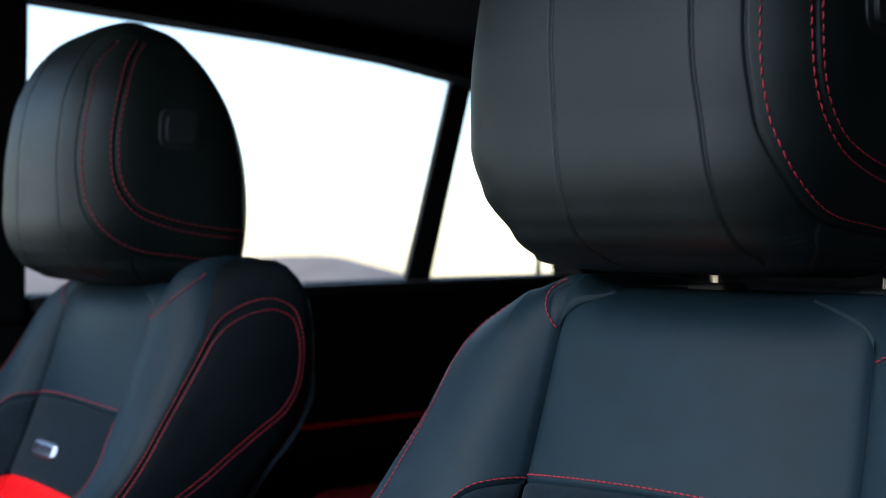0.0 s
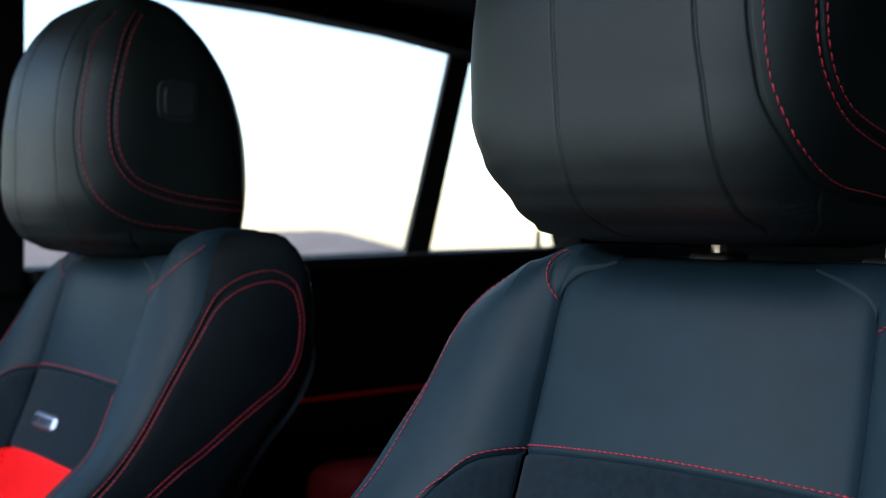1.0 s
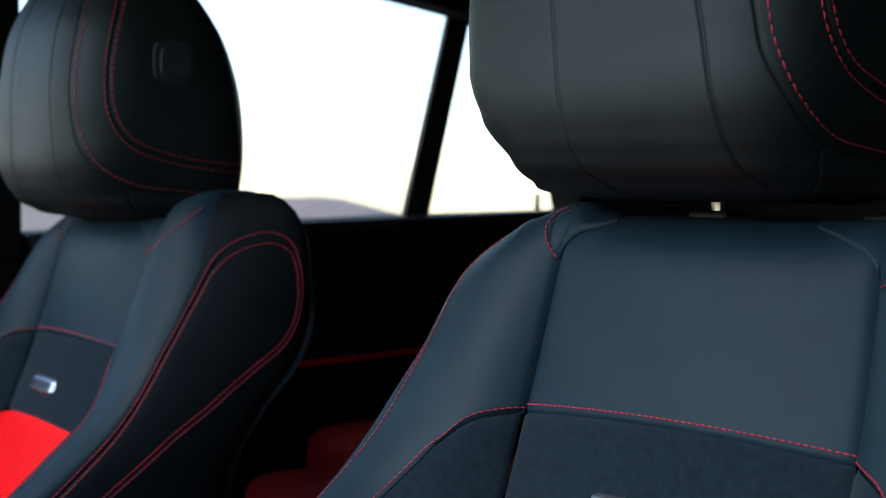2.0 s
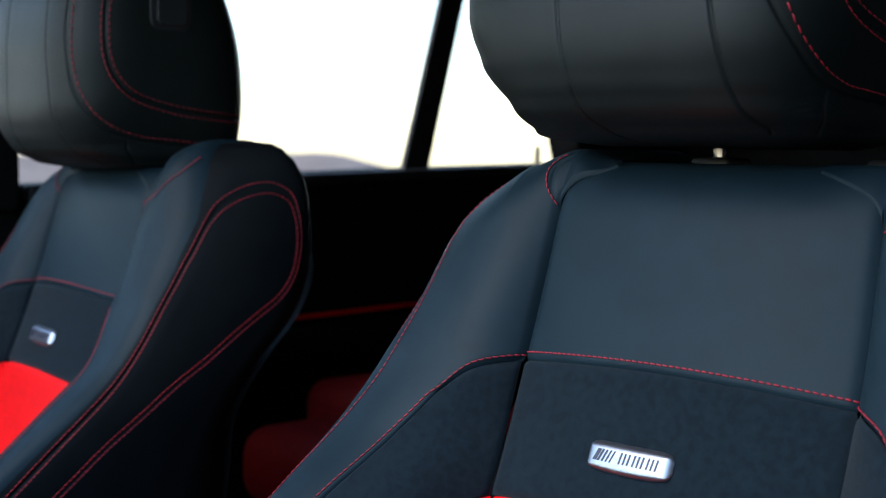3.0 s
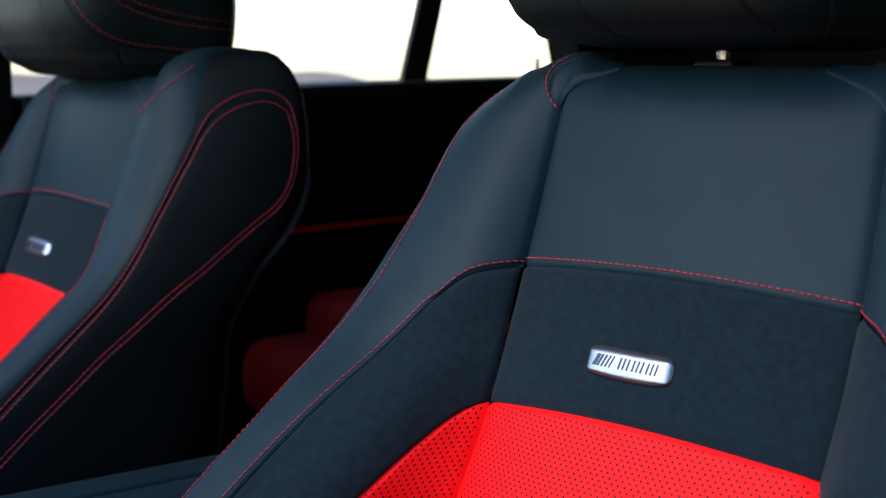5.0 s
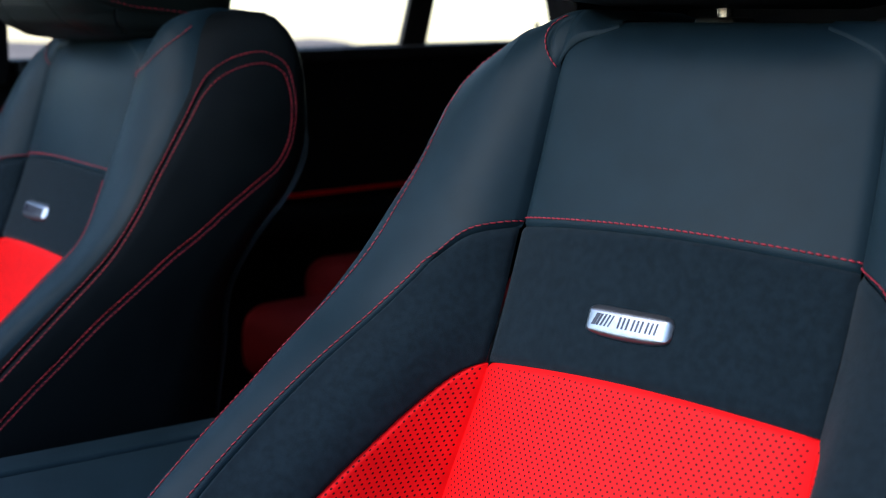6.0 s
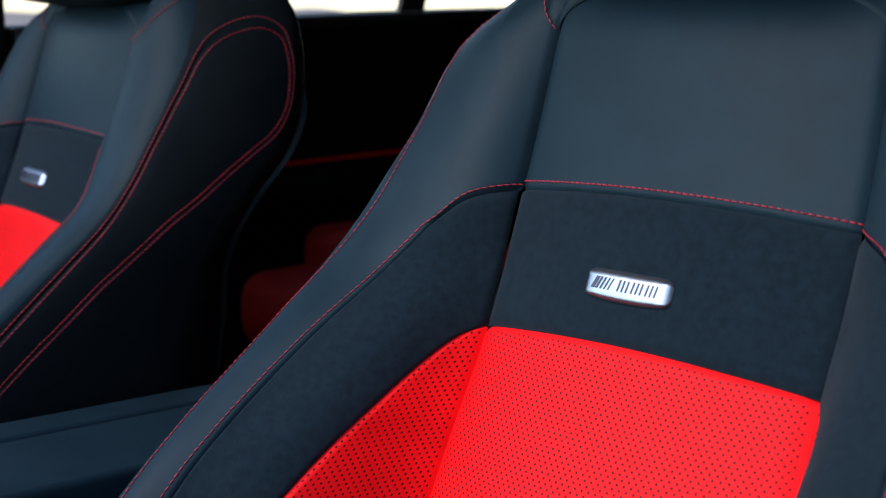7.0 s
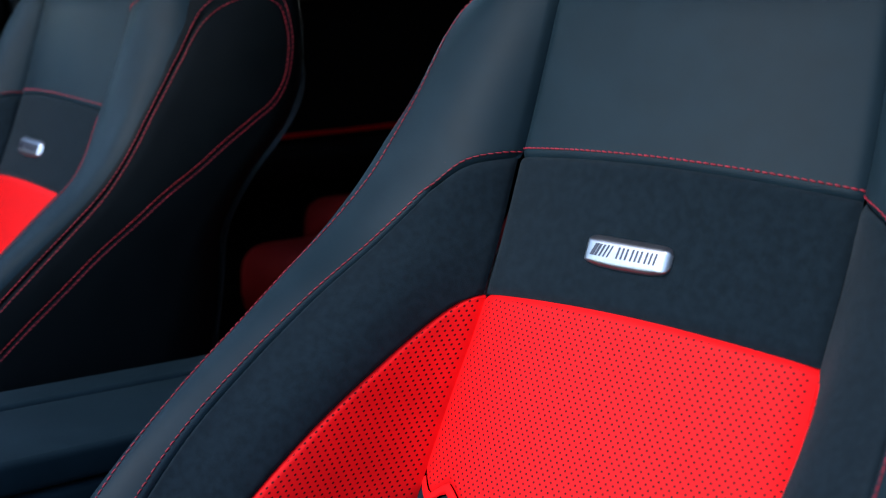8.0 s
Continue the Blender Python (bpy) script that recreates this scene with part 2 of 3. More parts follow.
# the back leans: it comes forward towards the foot
LEAN = hermite((0.50, 0.72, 0.79, 0.84, 0.89, 0.93, 0.99, 1.06), (0.070, 0.098, 0.108, 0.140, 0.183, 0.200, 0.205, 0.205))


def front(q, z):
    """The front of the bolster: q from 0 at the inner seam over 1 at the crest to 2 at the outer edge."""
    q, z = np.broadcast_arrays(np.asarray(q, float), np.asarray(z, float))
    a, b, c = np.stack([HS(z), YS(z)], -1), np.stack([HC(z), YC(z)], -1), np.stack([HE(z), YE(z)], -1)
    t = q[..., None] / 2
    # a rational arc through seam, crest and edge
    m = 2 * b - (a + c) / 2
    p = (1 - t) ** 2 * a + 2 * t * (1 - t) * m + t**2 * c
    bow = 0.013 * np.clip((0.85 - z) / 0.10, 0, 1) * np.sin(np.pi * np.clip(q, 0, 1)) ** 2
    return np.stack([p[..., 0] - bow, p[..., 1] - bow, z], -1)


def rolled(q, w, lo, shape):
    """A column of the backrest: w from 0 at height lo up to 1, where the front turns over the top, and on to 2 at the back."""
    q, w, lo = np.broadcast_arrays(np.asarray(q, float), np.asarray(w, float), np.asarray(lo, float))
    top = ZTOP(np.clip(q, 0, 2))
    rad = RADIUS + 0.05 * np.clip(q - 1, 0, 1)
    turn = top - rad
    z = lo + (turn - lo) * np.clip(w, 0, 1)
    a = np.clip((w - 1) * 2, 0, 1) * math.pi / 2
    run = np.clip((w - 1.5) * 2, 0, 1)
    z = np.where(w > 1, turn + rad * np.sin(a), z)
    P = shape(q, z)
    P[..., 1] += 0.6 * rad * (1 - np.cos(a))
    P[..., 1] += run * np.maximum(BACK - P[..., 1], 0)
    P[..., 2] -= 0.045 * np.clip((run - 0.35) / 0.65, 0, 1) ** 2 * np.clip(q, 0, 1)
    return P


def middle(u, z):
    """The middle panel: u from -1 to 1."""
    u, z = np.broadcast_arrays(np.asarray(u, float), np.asarray(z, float))
    hs = HS(z)
    return np.stack([u * hs, YS(z) - BULGE * (1 - np.abs(u) ** 2.2), z], -1)


def q_red(z):
    """The inner limit of the suede where the red inlay lies beside it."""
    d = np.clip(Z_RED - 0.001 - z, 0, 1)
    return np.minimum(1.6 * d ** 0.53, 0.80)


def z_suede(q):
    q = np.clip(q, 0, 1)
    return Z_STITCH - 0.006 - 0.010 * q**2 - 0.016 * q**8


def swell(P, sgn):
    """The shoulders rise above the middle of the backrest, the one side's more than the other's."""
    if sgn < 0:
        a, b = np.clip((0.175 - P[..., 0]) / 0.05, 0, 1), np.clip((P[..., 2] - 1.000) / 0.038, 0, 1)
        c = np.clip((P[..., 0] - 0.085) / 0.045, 0, 1)
        Q = P.copy()
        Q[..., 2] += (0.0135 * a * a * (3 - 2 * a) - 0.004) * b * b * (3 - 2 * b) * c * c * (3 - 2 * c)
        return Q
    a, b = np.clip((P[..., 0] - 0.128) / 0.07, 0, 1), np.clip((P[..., 2] - 0.985) / 0.05, 0, 1)
    Q = P.copy()
    Q[..., 2] += SWELL * a * a * (3 - 2 * a) * b * b * (3 - 2 * b)
    return Q


SWELL = 0.036


def lower(P):
    return P - np.array([0, 0, FLOOR])


def along(P, k, side, lift=0.0, out=(0, -1, 0)):
    """A line of a grid with its normals, for stitches."""
    N = normals(P, out)
    L, M = (P[k], N[k]) if side == "u" else (P[:, k], N[:, k])
    return L + M * lift, M


def carve(P, out, line, depth, wide):
    """Presses a seam along a line into a grid of points."""
    N = normals(P, out)
    flat = P.reshape(-1, 3)
    best = np.full(len(flat), 9.0)
    near = np.where(np.all((flat > line.min(0) - 0.006) & (flat < line.max(0) + 0.006), axis=1))[0]
    for q in resample(line, 0.001):
        best[near] = np.minimum(best[near], ((flat[near] - q) ** 2).sum(1))
    return P - N * (depth * np.exp(-best / wide**2)).reshape(P.shape[:2])[..., None]


def on_grid(P, a, b):
    """Points of a grid at the fractional places a, b."""
    i, j = np.clip(a.astype(int), 0, P.shape[0] - 2), np.clip(b.astype(int), 0, P.shape[1] - 2)
    f, g = (a - i)[:, None], (b - j)[:, None]
    return (P[i, j] * (1 - f) + P[i + 1, j] * f) * (1 - g) + (P[i, j + 1] * (1 - f) + P[i + 1, j + 1] * f) * g


def through_points(points, n):
    """A smooth line through few places, by their distance from one another."""
    p = np.array(points, float)
    d = np.concatenate([[0], np.cumsum(np.linalg.norm(np.diff(p, axis=0), axis=1))])
    t = np.linspace(0, d[-1], n)
    return np.stack([hermite(d, p[:, k])(t) for k in range(p.shape[1])], 1)


# the seam that loops round the side panel: depth and height, up the front edge, over, and slanting down behind
LOOP = ((-0.30, 0.60), (-0.21, 0.68), (-0.146, 0.740), (-0.076, 0.803), (-0.038, 0.837), (-0.003, 0.882), (0.0275, 0.928),
        (0.052, 0.960), (0.072, 0.991), (0.095, 1.014), (0.122, 1.0285), (0.150, 1.032), (0.168, 1.022), (0.176, 0.999),
        (0.177, 0.962), (0.171, 0.936), (0.155, 0.913), (0.128, 0.894), (0.097, 0.873), (0.065, 0.850), (0.0305, 0.828),
        (-0.008, 0.800), (-0.045, 0.773), (-0.081, 0.743), (-0.116, 0.714), (-0.15, 0.684), (-0.25, 0.60))


def flip_x(P, sgn):
    return P * np.array([sgn, 1, 1])


def build_seat():
    seat = thing("front_seat", "black leather sports seat with red perforated inlay and red stitching", "car seat", (CX, 0, FLOOR), "front seats")
    F = (0, -1, 0.3)
    # middle panels
    u = even(40)[:, None] * 2 - 1
    top_w = np.concatenate([even(40) , 1 + np.linspace(0.08, 1, 14)])[None]
    P = rolled(np.zeros_like(u), top_w, Z_STITCH + 0.003 - 0.008 * u**2, lambda q, z: middle(np.broadcast_to(u, z.shape), z))
    P = tuck(tuck(P, F, "lr", ways=(("l", DEEP), ("r", DEEP))), F, "b", 0.0018, 0.004)
    part("upper_panel", weave("upper_panel", lower(P), LEATHER, F), seat, "smooth black leather upper panel")
    stitch_rows = []
    k = int(np.argmax(np.linalg.norm(P[20] - P[20, 0], axis=1) > 0.0045))
    stitch_rows.append(along(P, k, "v", 0.0004))
    v = even(40)[None]
    z_st, z_rd = Z_STITCH + 0.003 - 0.008 * u**2, Z_RED + 0.010 * (1 - u**2)
    P = tuck(tuck(middle(u, z_rd + (z_st - z_rd) * v), F, "lrb", depth=0.003, ways=(("l", DEEP), ("r", DEEP))), F, "t", 0.002, 0.004)
    suede = part("suede_panel", weave("suede_panel", lower(P), SUEDE, F), seat, "charcoal suede panel across the backrest")
    v = even(60)[None]
    zig = np.interp(u, (-1, -0.90, -0.79, -0.76, -0.62, 0, 0.62, 0.76, 0.79, 0.90, 1), (0.681, 0.673, 0.685, 0.685, 0.675, 0.662, 0.675, 0.685, 0.685, 0.673, 0.681))
    P = tuck(middle(u, zig + (z_rd - zig) * v), F, "lr", depth=0.0035, width=0.016, ways=(("l", DEEP), ("r", DEEP)))
    P = tuck(P, F, "tb", depth=0.003)
    uv = np.stack([np.broadcast_to(u * 0.13, P.shape[:2]), P[..., 2] * 1.07], -1)
    part("red_panel", weave("red_panel", lower(P), RED_HOLES, F, uv, edge_of(P, "lrtb")), seat, "perforated bright red leather panel")
    P = tuck(middle(u, zig - 0.007 + 0.007 * v), F, "lr", depth=0.0035, width=0.016, ways=(("l", DEEP), ("r", DEEP)))
    P = tuck(P, F, "tb", depth=0.0014, width=0.0025)
    part("red_piping", weave("red_piping", lower(P), RED, F), seat, "plain red leather zigzag trim")
    P = tuck(middle(u, BOTTOM + (zig - 0.007 - BOTTOM) * v), F, "lrt", ways=(("l", DEEP), ("r", DEEP)))
    part("lower_panel", weave("lower_panel", lower(P), LEATHER, F), seat)

    for sgn in (1, -1):
        out = (-0.5 * sgn, -1, 0.4)
        # leather of the bolster: above the suede, and down along its outer edge
        qa = even(70)[:, None]
        w = np.concatenate([even(60), 1 + np.linspace(0.03, 1, 50)])[None]
        A0 = rolled(np.broadcast_to(qa, (71, w.shape[1])), w, z_suede(qa), front)
        A = tuck(A0, (-0.5, -1, 0.4), "lb", ways=(("l", DEEP),))
        # the seam to the middle panel ends below the shoulder
        fade = np.clip((A0[..., 2:] - 1.010) / 0.008, 0, 1)
        A = swell(A * (1 - fade) + A0 * fade, sgn)
        if sgn < 0:
            notch = np.array(((0.1265, 1.010), (0.1330, 1.018), (0.1385, 1.027), (0.1415, 1.036), (0.139, 1.044), (0.132, 1.049)))
        else:
            notch = np.array(((0.130, 1.004), (0.150, 1.010), (0.178, 1.020), (0.188, 1.031), (0.201, 1.047), (0.206, 1.060)))
        way = through_points(notch, 60)
        B1 = rolled(np.broadcast_to(1 + even(60)[:, None], (61, w.shape[1])), w, z_suede(1.0), front)
        skin = np.concatenate([A, swell(B1, sgn)[1:]])[:, np.where(w[0] < 1.62)[0]]
        face = normals(skin, (-0.3, -0.8, 0.6))
        pick = [np.argmin(((skin[..., 0] - x) ** 2 + (skin[..., 2] - z) ** 2 + 0.02 * skin[..., 1] ** 2).ravel()) for x, z in way]
        line = skin.reshape(-1, 3)[pick]
        for _ in range(6):
            line[1:-1] = (line[:-2] + 2 * line[1:-1] + line[2:]) / 4
        notch_sew = (line + face.reshape(-1, 3)[pick] * 0.0010, face.reshape(-1, 3)[pick])
        inset = line + np.array([-0.0045, 0, -0.001])
        inside = np.clip((qa - 0.02) / 0.05, 0, 1)[..., None]
        A = carve(A, (-0.5, -1, 0.4), inset, 0.0022, 0.0013) * inside + A * (1 - inside)
        part("bolster_top", weave("bolster_top", lower(flip_x(A, sgn)), LEATHER, out), seat, "black leather bolster shoulder")
        k = int(np.argmax(np.linalg.norm(A0[35] - A0[35, 0], axis=1) > 0.004))
        sew = [along(tuck(A0, (-0.5, -1, 0.4), "lb", ways=(("l", DEEP),)), k, "v", 0.0004, (-0.5, -1, 0.4))]
        # the shoulder's piece that laps over the corner of the middle panel
        ug = 1 - 0.36 * even(30)[:, None]
        lap = 1.0115 + 0.030 * np.sqrt(np.clip((1 - ug) / 0.36, 0, 1))
        foot, turn = lap - 0.003, ZTOP(0.0) - RADIUS
        w0 = np.where(foot < turn, (foot - 0.99) / (turn - 0.99), 1 + np.arcsin(np.clip((foot - turn) / RADIUS, 0, 1)) / math.pi)
        U = rolled(np.zeros_like(ug), w0 + (2 - w0) * (np.linspace(0, 1, 91) ** 1.4)[None], 0.99, lambda q, z: middle(np.broadcast_to(ug, z.shape), z))
        rim = np.linspace(-0.05, 1, 91)[None] * 20
        U = U + normals(U, F) * (0.0014 * np.clip(rim, -1, 1) * np.where(rim > 0, np.clip((1 - ug) / 0.06, 0, 1), 1))[..., None]
        part("shoulder_lap", weave("shoulder_lap", lower(flip_x(swell(U, sgn), sgn)), LEATHER, F), seat)
        qb = 1 + even(24)[:, None]
        w2 = np.concatenate([np.linspace(0, 1, 90), 1 + np.linspace(0.08, 1, 14)])[None]
        B = rolled(np.broadcast_to(qb, (25, w2.shape[1])), w2, BOTTOM, front)
        B0 = B
        low = B[0, :, 2] < z_suede(1.0) + 0.004
        E = B0[-1]
        rise = E[:97]

        def side_at(t, z):
            e = np.stack([np.interp(z, rise[:, 2], rise[:, k]) for k in (0, 1)], -1)
            b = 0.262 - (np.clip(z - 0.93, 0, 1) * 0.40 if sgn < 0 else np.clip(z - 0.97, 0, 1) * 0.12)
            x = e[..., 0] * (1 - t) + b * t + 0.010 * np.sin(np.pi * t) - 0.03 * np.clip((t - 0.75) / 0.25, 0, 1) ** 2
            return np.stack([x, e[..., 1] * (1 - t) + (LEAN(z) + 0.004) * t, z], -1)
        if sgn > 0:
            # front and side run into one another in a soft round
            tb = B0[-1] - B0[-3]
            tb /= np.linalg.norm(tb, axis=1, keepdims=True)
            tg = side_at(np.full(len(E), 0.04), E[:, 2]) - side_at(np.zeros(len(E)), E[:, 2])
            tg /= np.linalg.norm(tg, axis=1, keepdims=True)
            over = np.clip((np.arange(len(E)) - 88) / 10, 0, 1)[:, None]
            width = 0.030 - 0.014 * over[:, 0]
            soft = width[:, None] / 4 * (tg * (1 - over) + np.array([0.15, 0, -0.98]) * over - tb)
            for _ in range(8):
                soft[1:-1] = (soft[:-2] + 2 * soft[1:-1] + soft[2:]) / 4
            far = np.linalg.norm(np.diff(B0, axis=0), axis=2)[::-1].cumsum(0)[::-1]
            far = np.vstack([far, np.zeros(far.shape[1])])
            B = B0 + (np.clip(1 - far / width[None], 0, 1) ** 2)[..., None] * soft[None]
            T = tuck(B, (0, -1, 0.3), "l", 0.0025, 0.005)
            B = np.where(low[None, :, None], T, B)
        else:
            # the strip is tucked only where suede lies beside it
            T = tuck(B, (0, -1, 0.3), "lr", 0.0025, 0.005, ways=(("r", INWARD),))
            R = tuck(B, (0, -1, 0.3), "r", 0.0025, 0.005, ways=(("r", INWARD),))
            B = np.where(low[None, :, None], T, R)
        part("bolster_edge", weave("bolster_edge", lower(flip_x(swell(B, sgn), sgn)), LEATHER, (0, -1, 0.3)), seat, "black leather bolster edge strip")
        rows = np.where(low)[0]
        L, M = along(B, 3, "u", 0.0004)
        sew[0] = tuple(np.concatenate([p, q[rows][::-1]]) for p, q in zip(sew[0], (L, M)))
        if sgn < 0:
            # the edge's own row runs farther in towards the foot
            place = np.interp(B0[-1, :100, 2], (0.62, 0.72, 0.80), (10.0, 13.0, 19.3))
            sew.append((on_grid(B, place, np.arange(100.0)) + on_grid(normals(B, (0, -1, 0.3)), place, np.arange(100.0)) * 0.0004,
                        on_grid(normals(B, (0, -1, 0.3)), place, np.arange(100.0))))
        # suede of the bolster
        s = even(30)[:, None]
        v = even(90, 0.3)[None]
        z = BOTTOM + (z_suede(s) - BOTTOM) * v
        q0 = q_red(z)
        S = tuck(front(q0 + (1 - q0) * s, z), (-0.5, -1, 0.3), "lrt", depth=0.0025, width=0.006)
        part("bolster_suede", weave("bolster_suede", lower(flip_x(S, sgn)), SUEDE, out), seat, "charcoal suede bolster facing")
        # red inlay of the bolster
        v = (np.linspace(0, 1, 90) ** 2)[None]
        z = Z_RED - 0.001 - (Z_RED - 0.001 - BOTTOM) * v
        q1 = q_red(z)
        D = tuck(front(q1 * s, z + 0 * s), (-0.5, -1, 0.3), "lr", depth=0.004, ways=(("l", DEEP),))
        arc = np.concatenate([np.zeros((1, D.shape[1])), np.cumsum(np.linalg.norm(np.diff(D, axis=0), axis=2), 0)])
        down = np.concatenate([[0], np.cumsum(np.linalg.norm(np.diff(D[0], axis=0), axis=1))])
        uv = np.stack([arc, np.broadcast_to(-down[None], arc.shape)], -1) * 0.9
        part("bolster_inlay", weave("bolster_inlay", lower(flip_x(D, sgn)), RED_HOLES, out, uv, edge_of(D, "lr")), seat, "perforated red leather bolster inlay")
        # side of the backrest, from the outer edge to the back
        t, v = even(110)[:, None], even(220, 0.3)[None]
        reach = rise[-1, 1] + t * (BACK - rise[-1, 1])
        top = np.interp(reach, E[95:, 1], E[95:, 2])
        G = side_at(np.broadcast_to(t, (111, 221)), BOTTOM + (top - BOTTOM) * v)
        if sgn > 0:
            dl = np.vstack([np.zeros(221), np.linalg.norm(np.diff(G, axis=0), axis=2).cumsum(0)])
            dt = np.linalg.norm(np.diff(G, axis=1), axis=2)[:, ::-1].cumsum(1)[:, ::-1]
            dt = np.hstack([dt, np.zeros((111, 1))])
            fl, ft = np.clip(1 - dl / 0.030, 0, 1) ** 2, np.clip(1 - dt / 0.016, 0, 1) ** 2
            vl = np.stack([np.interp(G[..., 2], rise[:, 2], soft[:97, k]) for k in range(3)], -1)
            vt = np.stack([np.interp(G[..., 1], E[95:, 1], soft[95:, k]) for k in range(3)], -1)
            G = G + (fl[..., None] * vl + ft[..., None] * vt) / np.maximum(1, fl + ft)[..., None]
        else:
            G = tuck(G, (1, 0, 0), "lt", 0.0025, 0.005, ways=(("l", INWARD),))
        # the seam that loops round it, and a row of thread on both its sides
        way = through_points(LOOP, 500)
        ly, lz = way[:, 0], way[:, 1]
        if sgn > 0:
            b = np.linspace(0, 1, 200)
            src = 0.985 + 0.05 * b
            lz = np.where(lz > 0.985, np.interp(lz, src + SWELL * b * b * (3 - 2 * b), src), lz)
        edge = np.interp(lz, rise[:, 2], rise[:, 1]) + 0.002
        ly = edge + (ly - edge + np.sqrt((ly - edge) ** 2 + 0.010**2)) / 2
        g = np.stack([np.gradient(ly), np.gradient(lz)], 1)
        g /= np.linalg.norm(g, axis=1, keepdims=True)

        def seam(off):
            y2, z2 = ly + g[:, 1] * off, lz - g[:, 0] * off
            e = np.interp(z2, rise[:, 2], rise[:, 1])
            tt = np.clip((y2 - e) / (LEAN(z2) + 0.004 - e), 0.004, 0.97)
            high = np.interp(rise[-1, 1] + tt * (BACK - rise[-1, 1]), E[95:, 1], E[95:, 2])
            return np.interp(tt, t[:, 0], np.arange(111)), np.interp((z2 - BOTTOM) / (high - BOTTOM), v[0], np.arange(221))
        G = carve(G, (1, 0, 0), on_grid(G, *seam(0.0029)), 0.0020, 0.0017)
        part("side_panel", weave("side_panel", lower(flip_x(swell(G, sgn), sgn)), SHADED_LEATHER, (sgn, 0, 0)), seat, "black leather side panel with double red seam")
        NG = normals(G, (1, -0.3, 0))
        for off in (0.0, 0.0058):
            at = seam(off)
            sew.append((on_grid(G, *at) + on_grid(NG, *at) * 0.0005, on_grid(NG, *at)))
        sew = [(swell(a, sgn), b) for a, b in sew] + [notch_sew]
        sew = [(lower(flip_x(a, sgn)), flip_x(b, sgn)) for a, b in sew]
        tagged(part("bolster_stitching", stitches("bolster_stitching", sew, 0.0054, 0.0047, 0.00056), seat, "red double stitching"), kind="stuff")
    stitch_rows = [(lower(a), b) for a, b in stitch_rows]
    tagged(part("panel_stitching", stitches("panel_stitching", stitch_rows, 0.0050, 0.0042), seat, "red stitching across the backrest"), kind="stuff")
    # the back shell
    zz = np.linspace(BOTTOM, 0.99, 30)[None]
    xx = even(30)[:, None] * 2 - 1
    half = 0.232 - np.clip(zz - 0.93, 0, 1) * 0.5
    P = np.stack(np.broadcast_arrays(xx * half, LEAN(zz) + 0.012 + 0.02 * (1 - xx**2), zz), -1)
    part("back_shell", weave("back_shell", lower(P), SHELL, (0, 1, 0)), seat, "black plastic back shell")
    build_badge(seat)
    build_headrest(seat)
    build_cushion(seat)
    return seat


def build_badge(seat):
    """A bowed metal plate with slanted bars and blocks on it."""
    w, h = 0.0672, 0.0182
    z0, x0 = 0.8490, -0.0076
    u = np.linspace(-1, 1, 41)[:, None]
    v = np.linspace(-1, 1, 21)[None]
    hh = h / 2 * (0.42 + 0.58 * np.sqrt(np.clip(1 - np.abs(u) ** 9, 0, 1))) * np.ones_like(v)
    low = np.where(v < 0, 1.0 + 0.16 * (1 - u**2), 1.0)
    rim = np.clip(np.maximum(np.abs(u) ** 14, np.abs(v) ** 6), 0, 1)
    y = -BULGE + YS(z0) - 0.0055 + 0.0045 * rim + 0.001 * u**2
    P = np.stack(np.broadcast_arrays(x0 + u * w / 2, y + v * 0.0, z0 + v * hh * low), -1)
    P[..., 1] += (P[..., 2] - z0) * 0.36
    plate = part("badge", weave("badge", lower(P), STEEL, (0, -1, 0)), seat, "brushed steel badge")

    def y_at(x, z):
        return -BULGE + YS(z0) - 0.0058 + 0.001 * ((x - x0) / (w / 2)) ** 2 + (z - z0) * 0.36

    def mark(cx, cz, ww, hgt, slant):
        o = []
        for a, b in ((-1, -1), (1, -1), (1, 1), (-1, 1)):
            x, z = cx + a * ww / 2 + b * slant, cz + b * hgt / 2
            o.append((x, y_at(x, z), z))
        me = mesh_of("mark", [(x, y, z - FLOOR) for x, y, z in o] + [(x, y + 0.0012, z - FLOOR) for x, y, z in o],
                     [(0, 1, 2, 3), (0, 4, 5, 1), (1, 5, 6, 2), (2, 6, 7, 3), (3, 7, 4, 0)], INK, smooth=False)
        part("mark", me, plate)
    for i, ww in enumerate((0.0030, 0.0018, 0.0015, 0.0012, 0.0010)):
        mark(x0 - 0.0235 + i * 0.0031, z0 + 0.001, ww, 0.0075, 0.0016)
    for i in range(3):
        for j in range(3):
            mark(x0 - 0.0045 + i * 0.0108 + j * 0.0033, z0 + 0.001, 0.0013, 0.0072, 0.0006)


HZ = (1.0545, 1.058, 1.067, 1.086, 1.10, 1.16, 1.22, 1.285, 1.322, 1.346, 1.361)
H_FRONT = hermite(HZ, (0.060, 0.022, -0.012, -0.036, -0.042, -0.045, -0.041, -0.025, -0.004, 0.020, 0.046))
H_REAR = hermite(HZ, (0.177, 0.187, 0.192, 0.195, 0.196, 0.197, 0.187, 0.156, 0.126, 0.099, 0.077))
H_HALF = hermite(HZ, (0.084, 0.104, 0.119, 0.128, 0.135, 0.146, 0.146, 0.137, 0.119, 0.094, 0.05))
# the inner side draws in above the chin; the outer rear corner stays full down to the foot
H_WAIST = hermite((1.05, 1.0600, 1.0645, 1.069, 1.077, 1.089, 1.096, 1.105, 1.114, 1.1265, 1.14, 1.37), (0, 0.004, 0.012, 0.017, 0.019, 0.0165, 0.0125, 0.009, 0.0085, 0.004, 0, 0))
H_FULL = hermite((1.05, 1.062, 1.08, 1.12, 1.16, 1.37), (0.012, 0.016, 0.013, 0.006, 0, 0))
H_POW = 3.4
H_POW_OUTER = 4.1
